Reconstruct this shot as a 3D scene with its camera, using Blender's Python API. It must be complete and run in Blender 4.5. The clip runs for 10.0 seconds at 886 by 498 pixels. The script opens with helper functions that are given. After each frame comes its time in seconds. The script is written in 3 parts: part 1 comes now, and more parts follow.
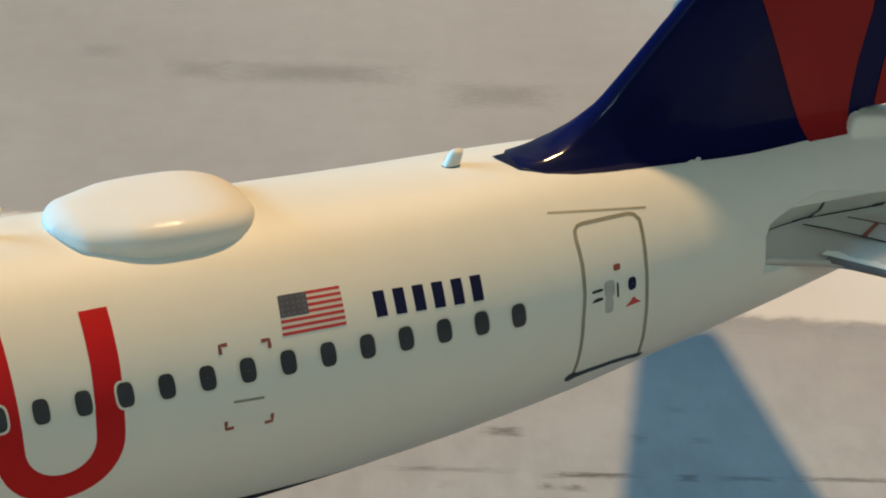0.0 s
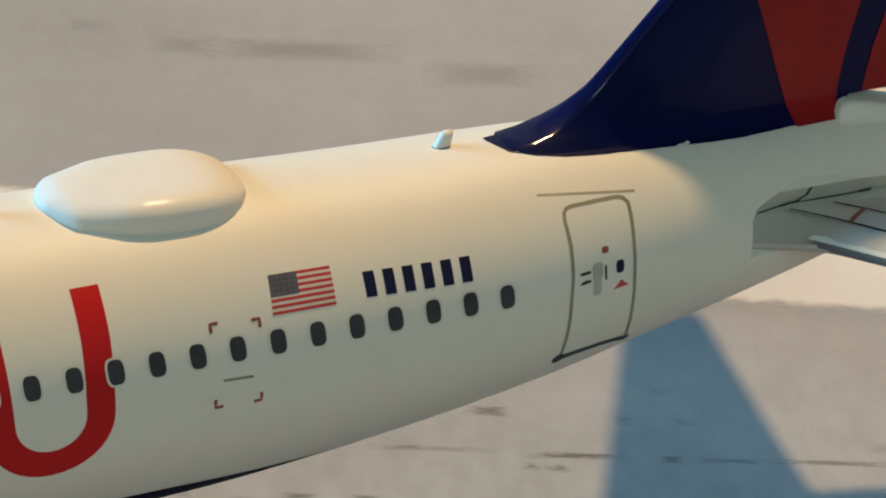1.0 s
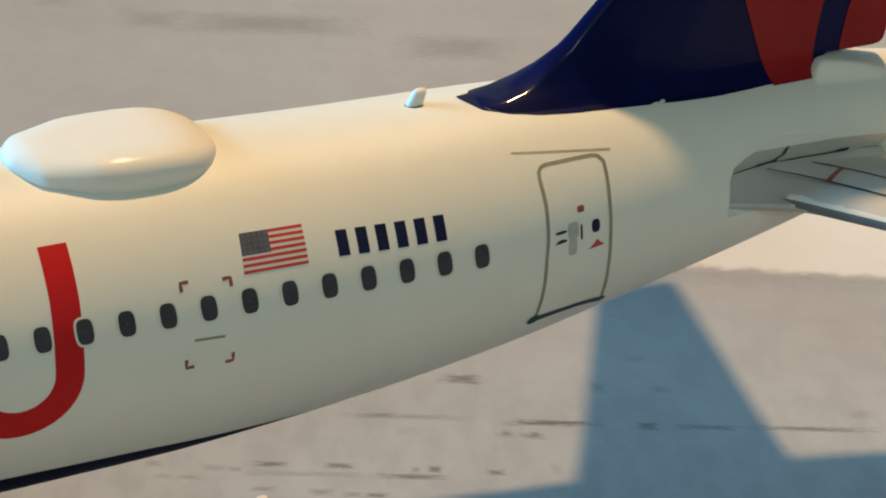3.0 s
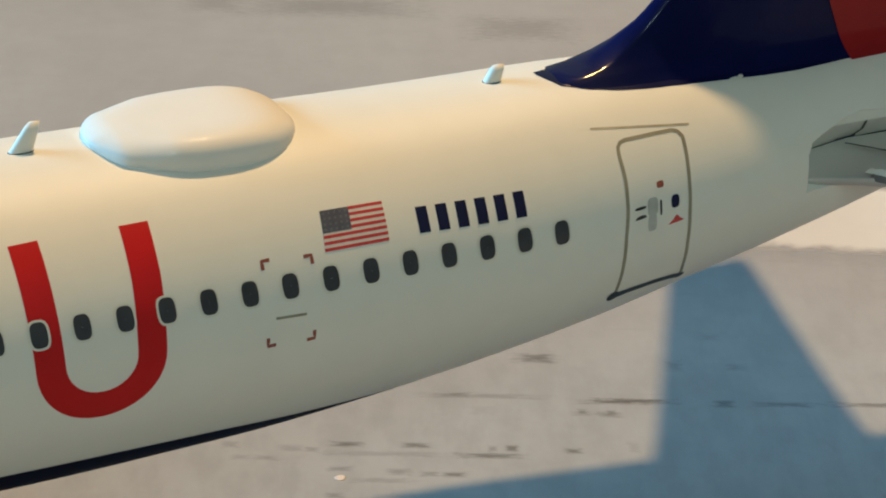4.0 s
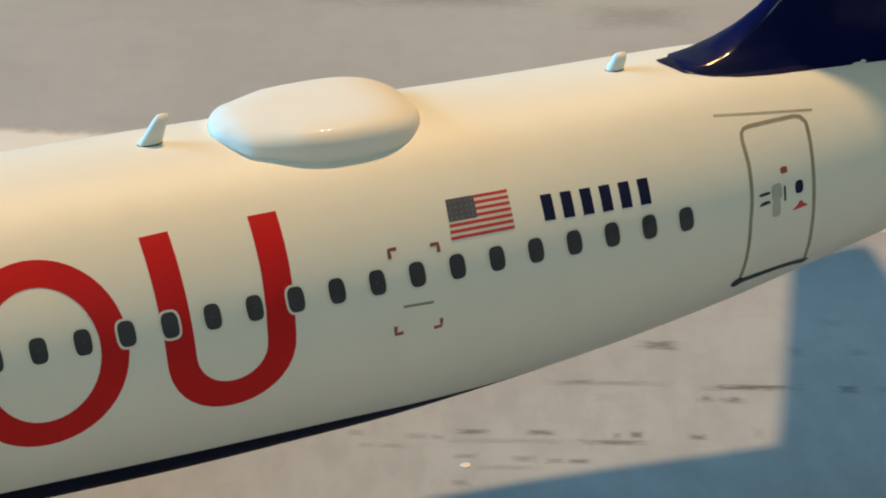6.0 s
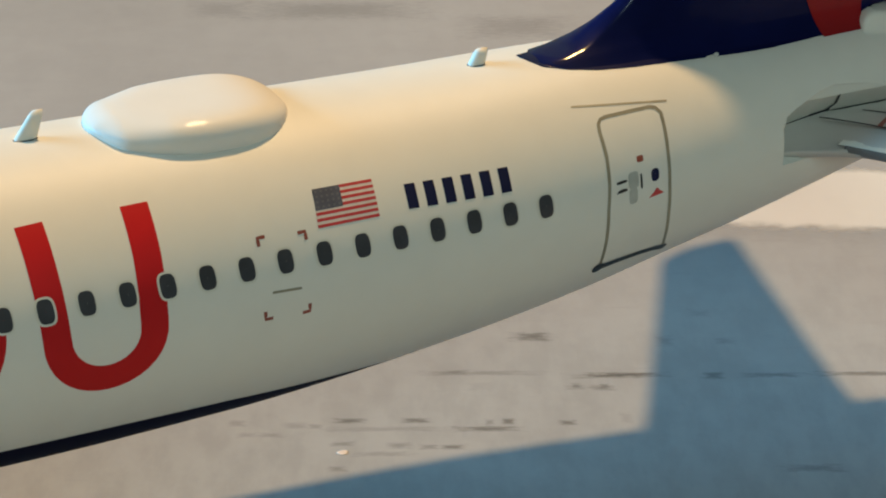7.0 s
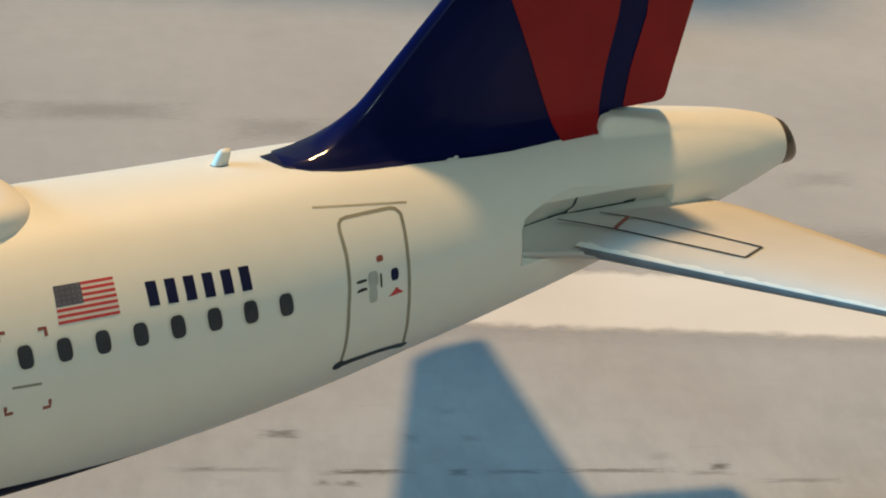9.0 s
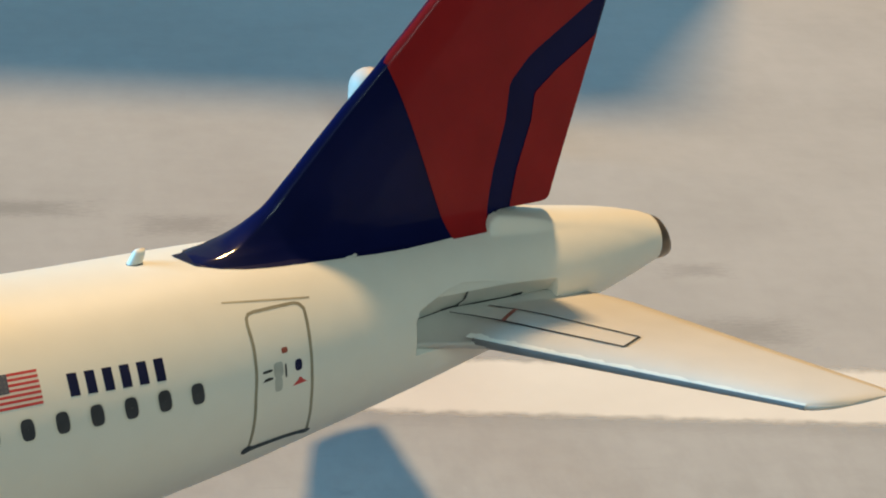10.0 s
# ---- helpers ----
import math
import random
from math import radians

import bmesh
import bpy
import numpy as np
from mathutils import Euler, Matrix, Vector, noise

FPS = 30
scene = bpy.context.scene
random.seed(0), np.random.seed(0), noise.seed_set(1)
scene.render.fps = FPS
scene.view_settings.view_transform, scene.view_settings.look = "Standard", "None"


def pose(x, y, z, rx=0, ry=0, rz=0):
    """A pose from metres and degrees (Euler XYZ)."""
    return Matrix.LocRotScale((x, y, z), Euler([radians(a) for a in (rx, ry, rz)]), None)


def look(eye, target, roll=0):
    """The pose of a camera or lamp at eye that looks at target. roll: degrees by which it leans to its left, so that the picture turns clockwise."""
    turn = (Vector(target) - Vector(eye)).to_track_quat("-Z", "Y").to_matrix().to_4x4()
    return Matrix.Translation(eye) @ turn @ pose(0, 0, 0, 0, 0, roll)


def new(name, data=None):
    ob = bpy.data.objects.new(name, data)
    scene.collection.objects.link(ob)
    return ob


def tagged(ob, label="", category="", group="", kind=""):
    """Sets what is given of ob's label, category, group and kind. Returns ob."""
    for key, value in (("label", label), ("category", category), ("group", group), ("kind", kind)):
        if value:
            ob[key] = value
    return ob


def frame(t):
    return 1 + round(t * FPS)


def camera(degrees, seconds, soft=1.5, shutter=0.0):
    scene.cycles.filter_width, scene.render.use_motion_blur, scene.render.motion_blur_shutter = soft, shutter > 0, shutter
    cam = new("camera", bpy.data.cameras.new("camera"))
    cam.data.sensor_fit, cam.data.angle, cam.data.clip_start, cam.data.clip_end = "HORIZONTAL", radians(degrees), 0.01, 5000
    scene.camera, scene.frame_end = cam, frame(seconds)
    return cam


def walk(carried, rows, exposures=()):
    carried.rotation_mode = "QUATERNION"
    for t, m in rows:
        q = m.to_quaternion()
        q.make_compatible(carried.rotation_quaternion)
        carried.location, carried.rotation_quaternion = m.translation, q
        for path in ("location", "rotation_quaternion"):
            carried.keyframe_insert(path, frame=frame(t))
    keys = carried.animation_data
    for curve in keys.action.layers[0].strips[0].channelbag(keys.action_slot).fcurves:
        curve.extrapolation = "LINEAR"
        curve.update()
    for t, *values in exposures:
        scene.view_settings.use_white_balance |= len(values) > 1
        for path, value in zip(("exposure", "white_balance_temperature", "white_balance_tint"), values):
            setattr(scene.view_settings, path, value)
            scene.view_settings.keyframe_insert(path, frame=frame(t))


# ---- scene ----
# ---- camera ----
U = 1 / 400            # the model's scale; all sizes below are in metres of the full-size aeroplane
GROUND = -4.85         # the ground's height in those metres, from the window line
cam = camera(18.0, 10.0, soft=2.0)
ROWS = [
    (0.00, -8.0559, -29.0157, 15.6525, 26.7716, -25.5655, -2.0341),
    (0.30, -8.1049, -29.2527, 15.9751, 26.2017, -25.5216, -1.9252),
    (0.50, -8.1376, -29.4107, 16.1902, 25.8362, -25.4163, -1.9435),
    (0.70, -8.2033, -29.2395, 16.0262, 26.1061, -25.2654, -2.2546),
    (1.00, -8.3020, -28.9827, 15.7801, 27.4530, -26.0741, -2.9563),
    (1.30, -8.3911, -29.0037, 15.5932, 27.8110, -26.2167, -3.0440),
    (1.50, -8.4505, -29.0177, 15.4685, 28.3195, -26.4039, -3.2837),
    (1.70, -8.3502, -29.0607, 15.5208, 28.3049, -26.3840, -3.3796),
    (2.00, -8.1999, -29.1251, 15.5992, 28.9606, -26.1421, -3.7419),
    (2.20, -8.2099, -29.0560, 15.4907, 28.8595, -26.3050, -3.6586),
    (3.30, -8.2649, -28.6756, 14.8941, 27.9540, -25.9319, -2.7878),
    (3.50, -8.2749, -28.6064, 14.7856, 27.7184, -26.1572, -2.7225),
    (3.80, -8.4960, -28.5628, 14.8204, 27.4998, -26.3782, -2.3330),
    (4.00, -8.6434, -28.5336, 14.8437, 27.2570, -26.2089, -2.1186),
    (4.20, -8.6862, -28.8459, 15.1872, 26.4148, -27.0243, -1.9237),
    (4.50, -8.7505, -29.3142, 15.7023, 27.1412, -26.1539, -1.8378),
    (4.70, -8.6657, -29.2544, 15.3028, 27.9474, -26.0790, -1.7563),
    (5.00, -8.5385, -29.1647, 14.7035, 27.5140, -26.2480, -1.6253),
    (5.20, -8.6936, -28.9593, 14.7803, 27.4384, -26.4636, -1.4220),
    (5.50, -8.9262, -28.6514, 14.8954, 26.1679, -26.3818, -1.1514),
    (5.70, -8.9228, -28.5131, 14.9415, 24.6720, -26.5229, -0.6021),
    (6.80, -8.8236, -29.8536, 14.7046, 25.5937, -25.9637, -0.1565),
    (7.00, -8.9002, -30.2306, 14.9232, 26.5290, -25.6621, -0.4442),
    (7.20, -8.9307, -30.6597, 15.0709, 28.3379, -25.4130, -0.9396),
    (7.50, -8.9765, -31.3033, 15.2925, 29.2504, -24.3514, -1.6452),
    (7.80, -9.1362, -31.4045, 15.5944, 30.8772, -23.4079, -2.3493),
    (8.00, -9.2427, -31.4720, 15.7957, 31.3450, -23.3935, -2.8125),
    (8.20, -9.1134, -31.4097, 15.6941, 31.4242, -23.4518, -2.8282),
    (8.50, -8.9195, -31.3161, 15.5417, 31.5251, -23.3879, -2.9360),
    (8.70, -8.7704, -31.2567, 15.3994, 31.6028, -23.1704, -2.7563),
    (9.00, -8.5469, -31.1676, 15.1860, 30.9975, -23.4519, -2.6141),
    (9.20, -8.6595, -31.3875, 15.3406, 31.3049, -23.5228, -2.5691),
    (9.50, -8.8284, -31.7175, 15.5725, 31.4016, -23.1620, -2.6272),
    (9.80, -9.5450, -32.6323, 16.0642, 32.6266, -22.2921, -2.9280),
    (10.00, -10.0227, -33.2422, 16.3920, 33.4096, -21.6120, -3.1846),
]


def eye(x, y, z, yaw, pitch, lean):
    return pose(x * U, y * U, (z - GROUND) * U, 90 + pitch, 0, -yaw) @ pose(0, 0, 0, 0, 0, -lean)


walk(cam, [(t, eye(*row)) for t, *row in ROWS], [(0, -0.10), (0.8, -0.12), (2, -0.01), (4, -0.04), (6.8, -0.05), (8, 0.0), (9.3, 0.02), (10, 0.13)])

# ---- light ----
world = bpy.data.worlds.new("room_air")
scene.world = world
world.use_nodes = True
world.node_tree.nodes["Background"].inputs[0].default_value = (0.55, 0.75, 0.9, 1)
world.node_tree.nodes["Background"].inputs[1].default_value = 0.02

KEY = Vector((0.31, 0.305, 1.0)).normalized()   # towards the warm desk lamp
bulb = bpy.data.lights.new("desk_bulb", "POINT")
bulb.energy, bulb.color, bulb.shadow_soft_size = 48.6, (1.0, 0.64, 0.297), 0.035
new("desk_bulb", bulb).location = Vector((10 * U, 0, 4 * U)) + KEY * 1.1

daylight = bpy.data.lights.new("window_daylight", "AREA")
daylight.shape, daylight.size, daylight.size_y = "RECTANGLE", 1.1, 0.65
daylight.energy, daylight.color = 92.0, (0.19, 0.62, 1.0)
new("window_daylight", daylight).matrix_world = look((-1.85, 1.0, 0.54), (0, 0, 0.03))
# Unseen lamp, added to fill the port side from behind the camera.
back_fill = bpy.data.lights.new("back_fill_daylight", "AREA")
back_fill.shape, back_fill.size, back_fill.size_y = "RECTANGLE", 0.25, 0.75
back_fill.energy, back_fill.color = 12.6, (0.70, 0.95, 0.91)
new("back_fill_daylight", back_fill).matrix_world = look((-0.4, -1.8, 1.26), (0, 0, 0.05))


# ---- materials ----
def material(name, colour, rough=0.5, metal=0.0, grain=0.05, size=300.0, bump=0.0, coat=0.0, spec=0.5):
    m = bpy.data.materials.new(name)
    m.use_nodes = True
    nt = m.node_tree
    b = nt.nodes["Principled BSDF"]
    b.inputs["Roughness"].default_value, b.inputs["Metallic"].default_value = rough, metal
    b.inputs["Specular IOR Level"].default_value = spec
    b.inputs["Coat Weight"].default_value, b.inputs["Coat Roughness"].default_value = coat, 0.04
    co = nt.nodes.new("ShaderNodeTexCoord").outputs["Object"]
    fac = None
    for scale, detail in ((size, 6), (size / 9, 3)):
        n = nt.nodes.new("ShaderNodeTexNoise")
        n.inputs["Scale"].default_value, n.inputs["Detail"].default_value = scale, detail
        nt.links.new(co, n.inputs["Vector"])
        if fac is None:
            fac = n.outputs[0]
        else:
            a = nt.nodes.new("ShaderNodeMath")
            a.operation = "ADD"
            nt.links.new(fac, a.inputs[0]), nt.links.new(n.outputs[0], a.inputs[1])
            fac = a.outputs[0]
    r = nt.nodes.new("ShaderNodeMapRange")
    r.inputs[1].default_value, r.inputs[2].default_value = 0.6, 1.4
    r.inputs[3].default_value, r.inputs[4].default_value = 1 - grain, 1 + grain
    nt.links.new(fac, r.inputs[0])
    mix = nt.nodes.new("ShaderNodeVectorMath")
    mix.operation = "SCALE"
    mix.inputs[0].default_value = colour
    nt.links.new(r.outputs[0], mix.inputs["Scale"])
    nt.links.new(mix.outputs[0], b.inputs["Base Color"])
    if bump:
        k = nt.nodes.new("ShaderNodeBump")
        k.inputs["Strength"].default_value, k.inputs["Distance"].default_value = bump, 0.0002
        nt.links.new(fac, k.inputs["Height"]), nt.links.new(k.outputs[0], b.inputs["Normal"])
    return m


WHITE = material("white_paint", (0.755, 0.72, 0.645), 0.48, grain=0.03, size=900, bump=0.03, spec=0.3)
TAIL = material("grey_paint", (0.56, 0.535, 0.50), 0.7, grain=0.07, size=500, bump=0.06, spec=0.12)
DOME = material("dome_plastic", (0.745, 0.705, 0.645), 0.5, grain=0.03, size=700, coat=0.1, bump=0.015, spec=0.2)
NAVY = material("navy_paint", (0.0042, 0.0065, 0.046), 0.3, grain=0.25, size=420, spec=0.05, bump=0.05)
RED = material("red_paint", (0.255, 0.0135, 0.015), 0.2, grain=0.14, size=500, spec=0.13, bump=0.08)
# more gloss is put at the front of the fin to carry a highlight
gloss_tree = NAVY.node_tree
ramp_x = gloss_tree.nodes.new("ShaderNodeMapRange")
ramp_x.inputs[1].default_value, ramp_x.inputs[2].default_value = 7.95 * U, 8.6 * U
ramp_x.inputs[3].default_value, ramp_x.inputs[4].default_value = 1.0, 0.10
along = gloss_tree.nodes.new("ShaderNodeSeparateXYZ")
gloss_tree.links.new(gloss_tree.nodes.new("ShaderNodeTexCoord").outputs["Object"], along.inputs[0])
gloss_tree.links.new(along.outputs[0], ramp_x.inputs[0])
gloss_tree.links.new(ramp_x.outputs[0], gloss_tree.nodes["Principled BSDF"].inputs["Coat Weight"])
gloss_tree.nodes["Principled BSDF"].inputs["Coat Roughness"].default_value = 0.07
LETTER = material("letter_red", (0.52, 0.010, 0.012), 0.45, grain=0.1, size=900, spec=0.2)
BELLY = material("belly_paint", (0.011, 0.010, 0.026), 0.6, grain=0.2, size=500, spec=0.03)
INK = material("navy_ink", (0.012, 0.014, 0.05), 0.45, grain=0.2, size=1500, spec=0.15)
BLACK = material("black_ink", (0.02, 0.02, 0.02), 0.45, grain=0.3, size=1500)
PANE = material("window_ink", (0.038, 0.040, 0.046), 0.35, grain=0.3, size=2500)
RIM = material("window_rim_ink", (0.70, 0.665, 0.57), 0.4, grain=0.1, size=1500)
LINE = material("door_line_ink", (0.28, 0.25, 0.18), 0.45, grain=0.25, size=1800)
FINE = material("hairline_ink", (0.41, 0.35, 0.25), 0.45, grain=0.25, size=1800)
GREY = material("handle_ink", (0.42, 0.42, 0.38), 0.45, grain=0.2, size=1800)
RUST = material("corner_ink", (0.28, 0.07, 0.045), 0.45, grain=0.3, size=1800)
FLAG_RED = material("flag_red_ink", (0.52, 0.045, 0.045), 0.4, grain=0.15, size=1800)
FLAG_WHITE = material("flag_white_ink", (0.68, 0.58, 0.52), 0.4, grain=0.08, size=1800)
FLAG_GREY = material("flag_canton_ink", (0.085, 0.085, 0.11), 0.4, grain=0.35, size=2500)
STAR = material("flag_star_ink", (0.13, 0.13, 0.14), 0.4, grain=0.3, size=2500)
BARE = material("bare_metal", (0.20, 0.165, 0.13), 0.35, metal=0.8, grain=0.25, size=900)
STEEL = material("leading_edge_metal", (0.19, 0.185, 0.185), 0.4, metal=0.2, grain=0.3, size=900, bump=0.18)
# Dark colour painted for the shade in the creases of the tailplane seats.
CREASE_SHADE = material("crease_shade", (0.12, 0.124, 0.11), 0.8, grain=0.3, size=900, spec=0.05)
TYRE = material("tyre_rubber", (0.03, 0.03, 0.03), 0.7, grain=0.2, size=900)
# Walls and ceiling are unseen and kept dark to limit bounced light.
PLASTER = material("wall_plaster", (0.10, 0.105, 0.10), 0.9, grain=0.05, size=8, bump=0.1)
WOOD = material("table_wood", (0.075, 0.05, 0.032), 0.5, grain=0.2, size=25, bump=0.1)
CARD = material("cardboard", (0.38, 0.28, 0.18), 0.8, grain=0.1, size=60, bump=0.1)
TAPE = material("brown_tape", (0.30, 0.19, 0.09), 0.25, grain=0.06, size=80)
PEG = material("peg_plastic", (0.60, 0.49, 0.42), 0.5, grain=0.05, size=300, spec=0.3)
STRIPE = material("painted_line_ink", (0.62, 0.58, 0.54), 0.6, grain=0.07, size=260)

def soft_edges(m, x, y, turn, lo, hi, blur):
    """Lets a painted strip wear away towards its two long edges."""
    nt = m.node_tree
    b, out = nt.nodes["Principled BSDF"], nt.nodes["Material Output"]
    co = nt.nodes.new("ShaderNodeTexCoord").outputs["Object"]
    mp = nt.nodes.new("ShaderNodeMapping")
    mp.vector_type = "TEXTURE"
    mp.inputs[1].default_value, mp.inputs[2].default_value, mp.inputs[3].default_value = (x * U, y * U, 0), (0, 0, radians(turn)), (U, U, U)
    nt.links.new(co, mp.inputs[0])
    sep = nt.nodes.new("ShaderNodeSeparateXYZ")
    nt.links.new(mp.outputs[0], sep.inputs[0])
    n = nt.nodes.new("ShaderNodeTexNoise")
    n.inputs["Scale"].default_value, n.inputs["Detail"].default_value = 2.2, 5
    nt.links.new(mp.outputs[0], n.inputs["Vector"])
    worn = nt.nodes.new("ShaderNodeMath")
    worn.operation = "MULTIPLY_ADD"
    worn.inputs[1].default_value = blur
    nt.links.new(n.outputs[0], worn.inputs[0]), nt.links.new(sep.outputs[1], worn.inputs[2])
    fac = None
    for a, z in ((lo + 0.2 * blur, lo + 1.2 * blur), (hi + 0.8 * blur, hi - 0.2 * blur)):
        r = nt.nodes.new("ShaderNodeMapRange")
        r.interpolation_type = "SMOOTHSTEP"
        r.inputs[1].default_value, r.inputs[2].default_value = min(a, z), max(a, z)
        r.inputs[3].default_value, r.inputs[4].default_value = (0, 1) if a < z else (1, 0)
        nt.links.new(worn.outputs[0], r.inputs[0])
        if fac is None:
            fac = r.outputs[0]
        else:
            k = nt.nodes.new("ShaderNodeMath")
            k.operation = "MULTIPLY"
            nt.links.new(fac, k.inputs[0]), nt.links.new(r.outputs[0], k.inputs[1])
            fac = k.outputs[0]
    mix, clear = nt.nodes.new("ShaderNodeMixShader"), nt.nodes.new("ShaderNodeBsdfTransparent")
    nt.links.new(fac, mix.inputs[0]), nt.links.new(clear.outputs[0], mix.inputs[1])
    nt.links.new(b.outputs[0], mix.inputs[2]), nt.links.new(mix.outputs[0], out.inputs[0])


soft_edges(STRIPE, 14.52, 5.32, -29.67, -0.2, 2.38, 0.4)

# Dark scuffs on the printed apron: x, y, half length, half width, darkness
SCUFFS_BESIDE = [
    (9.35, 3.22, 0.21, 0.08, 0.29),
    (4.22, 2.66, 0.10, 0.06, 0.29),
    (4.96, 2.24, 0.16, 0.06, 0.23),
    (5.20, 2.08, 0.09, 0.05, 0.29),
    (5.71, 2.03, 0.20, 0.05, 0.57),
    (6.59, 1.62, 0.18, 0.05, 0.57),
    (6.11, 1.57, 0.78, 0.05, 0.21),
    (4.22, 2.28, 0.12, 0.05, 0.23),
    (4.52, 2.14, 0.14, 0.05, 0.23),
    (7.42, 0.95, 0.39, 0.05, 0.57),
    (7.53, 1.12, 0.06, 0.06, 0.34),
    (7.78, 1.02, 0.08, 0.07, 0.57),
    (8.54, 0.62, 0.11, 0.05, 0.57),
    (9.78, 1.60, 0.49, 0.05, 0.40),
    (9.16, 1.50, 0.14, 0.05, 0.23),
    (9.51, 1.32, 0.17, 0.06, 0.40),
    (5.34, 1.46, 0.15, 0.05, 0.34),
    (6.05, 1.07, 0.15, 0.06, 0.34),
    (6.42, 0.85, 0.12, 0.05, 0.34),
]
SCUFFS_UNDER = [
    (6.71, 0.70, 0.17, 0.05, 0.57),
    (5.74, 0.95, 0.38, 0.05, 0.23),
    (4.99, 0.85, 0.11, 0.05, 0.34),
    (9.38, 0.38, 0.08, 0.11, 0.14),
    (7.88, 2.14, 0.16, 0.09, 0.11),
    (7.77, 2.70, 0.17, 0.05, 0.23),
    (10.01, 1.54, 0.50, 0.05, 0.57),
    (8.07, 2.52, 0.77, 0.05, 0.29),
    (11.19, 0.94, 0.13, 0.08, 0.46),
    (11.99, 0.58, 0.39, 0.05, 0.40),
    (13.39, -0.04, 0.73, 0.05, 0.52),
    (14.90, -0.62, 0.11, 0.07, 0.46),
    (14.68, -0.74, 0.31, 0.05, 0.34),
    (9.19, 1.55, 0.06, 0.05, 0.34),
    (9.57, 1.36, 0.06, 0.05, 0.34),
    (14.31, 0.03, 0.18, 0.09, 0.17),
    (11.10, 2.22, 0.11, 0.11, 0.23),
    (11.93, 1.83, 0.13, 0.07, 0.23),
    (12.07, 2.79, 0.14, 0.09, 0.17),
]
SCUFFS_BEYOND = [
    (11.03, -2.03, 0.35, 0.07, 0.35),
    (14.96, -0.64, 0.13, 0.08, 0.45),
    (15.84, -1.56, 0.52, 0.05, 0.35),
    (9.31, 3.23, 0.26, 0.1, 0.4),
    (23.63, 8.30, 0.6, 0.26, 0.22),
    (22.57, 5.32, 1.0, 0.5, 0.25),
    (10.34, 18.33, 0.5, 0.32, 0.2),
    (12.46, 17.30, 1.5, 0.34, 0.26),
    (15.26, 14.95, 0.9, 0.42, 0.25),
    (8.95, 19.93, 0.4, 0.25, 0.15),
    (14.35, 5.02, 30.0, 0.28, 0.10),
]


def apron():
    """Printed concrete: worn grey-beige, long faint scratches, scuffs, and darker bays."""
    m = bpy.data.materials.new("printed_apron")
    m.use_nodes = True
    nt = m.node_tree
    b = nt.nodes["Principled BSDF"]
    b.inputs["Roughness"].default_value = 0.62
    co = nt.nodes.new("ShaderNodeTexCoord").outputs["Object"]

    def node(kind, op=None, *given):
        n = nt.nodes.new(kind)
        if op:
            n.operation = op
        for i, v in enumerate(given):
            if hasattr(v, "is_linked"):
                nt.links.new(v, n.inputs[i])
            elif v is not None:
                n.inputs[i].default_value = v
        return n

    def mapped(x, y, turn, sx, sy):
        n = node("ShaderNodeMapping", None, co)
        n.vector_type = "TEXTURE"
        n.inputs[1].default_value = (x * U, y * U, 0)
        n.inputs[2].default_value = (0, 0, radians(turn))
        n.inputs[3].default_value = (sx * U, sy * U, U)
        return n.outputs[0]

    def noise_of(vector, scale, detail, rough=0.5):
        n = node("ShaderNodeTexNoise", None, vector)
        n.inputs["Scale"].default_value, n.inputs["Detail"].default_value, n.inputs["Roughness"].default_value = scale, detail, rough
        return n.outputs[0]

    def ramp(v, a, z, lo, hi):
        n = node("ShaderNodeMapRange", None, v, a, z, lo, hi)
        n.interpolation_type = "SMOOTHSTEP"
        return n.outputs[0]

    wobble = noise_of(mapped(0, 0, -25, 0.3, 0.09), 1.3, 5, 0.65)
    total = ramp(noise_of(mapped(0, 0, 0, 1, 1), 0.16, 4), 0.35, 0.7, 1.03, 0.93)             # broad stains
    pale = ramp(node("ShaderNodeSeparateXYZ", None, mapped(0, 0, 0, 1, 1)).outputs[0], 6.0, 34.0, 1.0, 1.14)   # lighter towards one end
    fine = ramp(noise_of(mapped(0, 0, -25, 0.8, 0.6), 1.0, 7, 0.6), 0.3, 0.72, 1.02, 0.975)     # grain
    streak = ramp(noise_of(mapped(0, 0, -25, 1.3, 0.12), 1.0, 3), 0.62, 0.80, 1.0, 0.94)   # scratches
    worn = ramp(node("ShaderNodeSeparateXYZ", None, mapped(0, 0, -25, 1, 1)).outputs[1], 2.0, 14.0, 1.0, 0.25)
    mottle = ramp(noise_of(mapped(0, 0, -25, 0.45, 1.2), 0.9, 5, 0.6), 0.36, 0.68, 0.045, -0.09)      # blotches, more worn near the stand
    mottle = node("ShaderNodeMath", "ADD", node("ShaderNodeMath", "MULTIPLY", mottle, worn).outputs[0], 1.0).outputs[0]
    for v in (fine, streak, mottle, pale):
        total = node("ShaderNodeMath", "MULTIPLY", total, v).outputs[0]
    for x, y, a, w, dark in SCUFFS_BESIDE + SCUFFS_UNDER + SCUFFS_BEYOND:
        d = node("ShaderNodeVectorMath", "ABSOLUTE", mapped(x, y, -29.7 if a > 9 else -25, a * 1.15, w * 1.5)).outputs[0]
        d = node("ShaderNodeSeparateXYZ", None, d)
        d = node("ShaderNodeMath", "MAXIMUM", d.outputs[0], d.outputs[1]).outputs[0]
        d = node("ShaderNodeMath", "ADD", d, node("ShaderNodeMath", "MULTIPLY", wobble, 1.9).outputs[0]).outputs[0]
        total = node("ShaderNodeMath", "MULTIPLY", total, ramp(d, 1.05, 2.25, 1 - 1.02 * dark, 1.0)).outputs[0]
    apron_tint = node("ShaderNodeMix")                          # the tint goes from cool grey to beige away from the stand
    apron_tint.data_type = "RGBA"
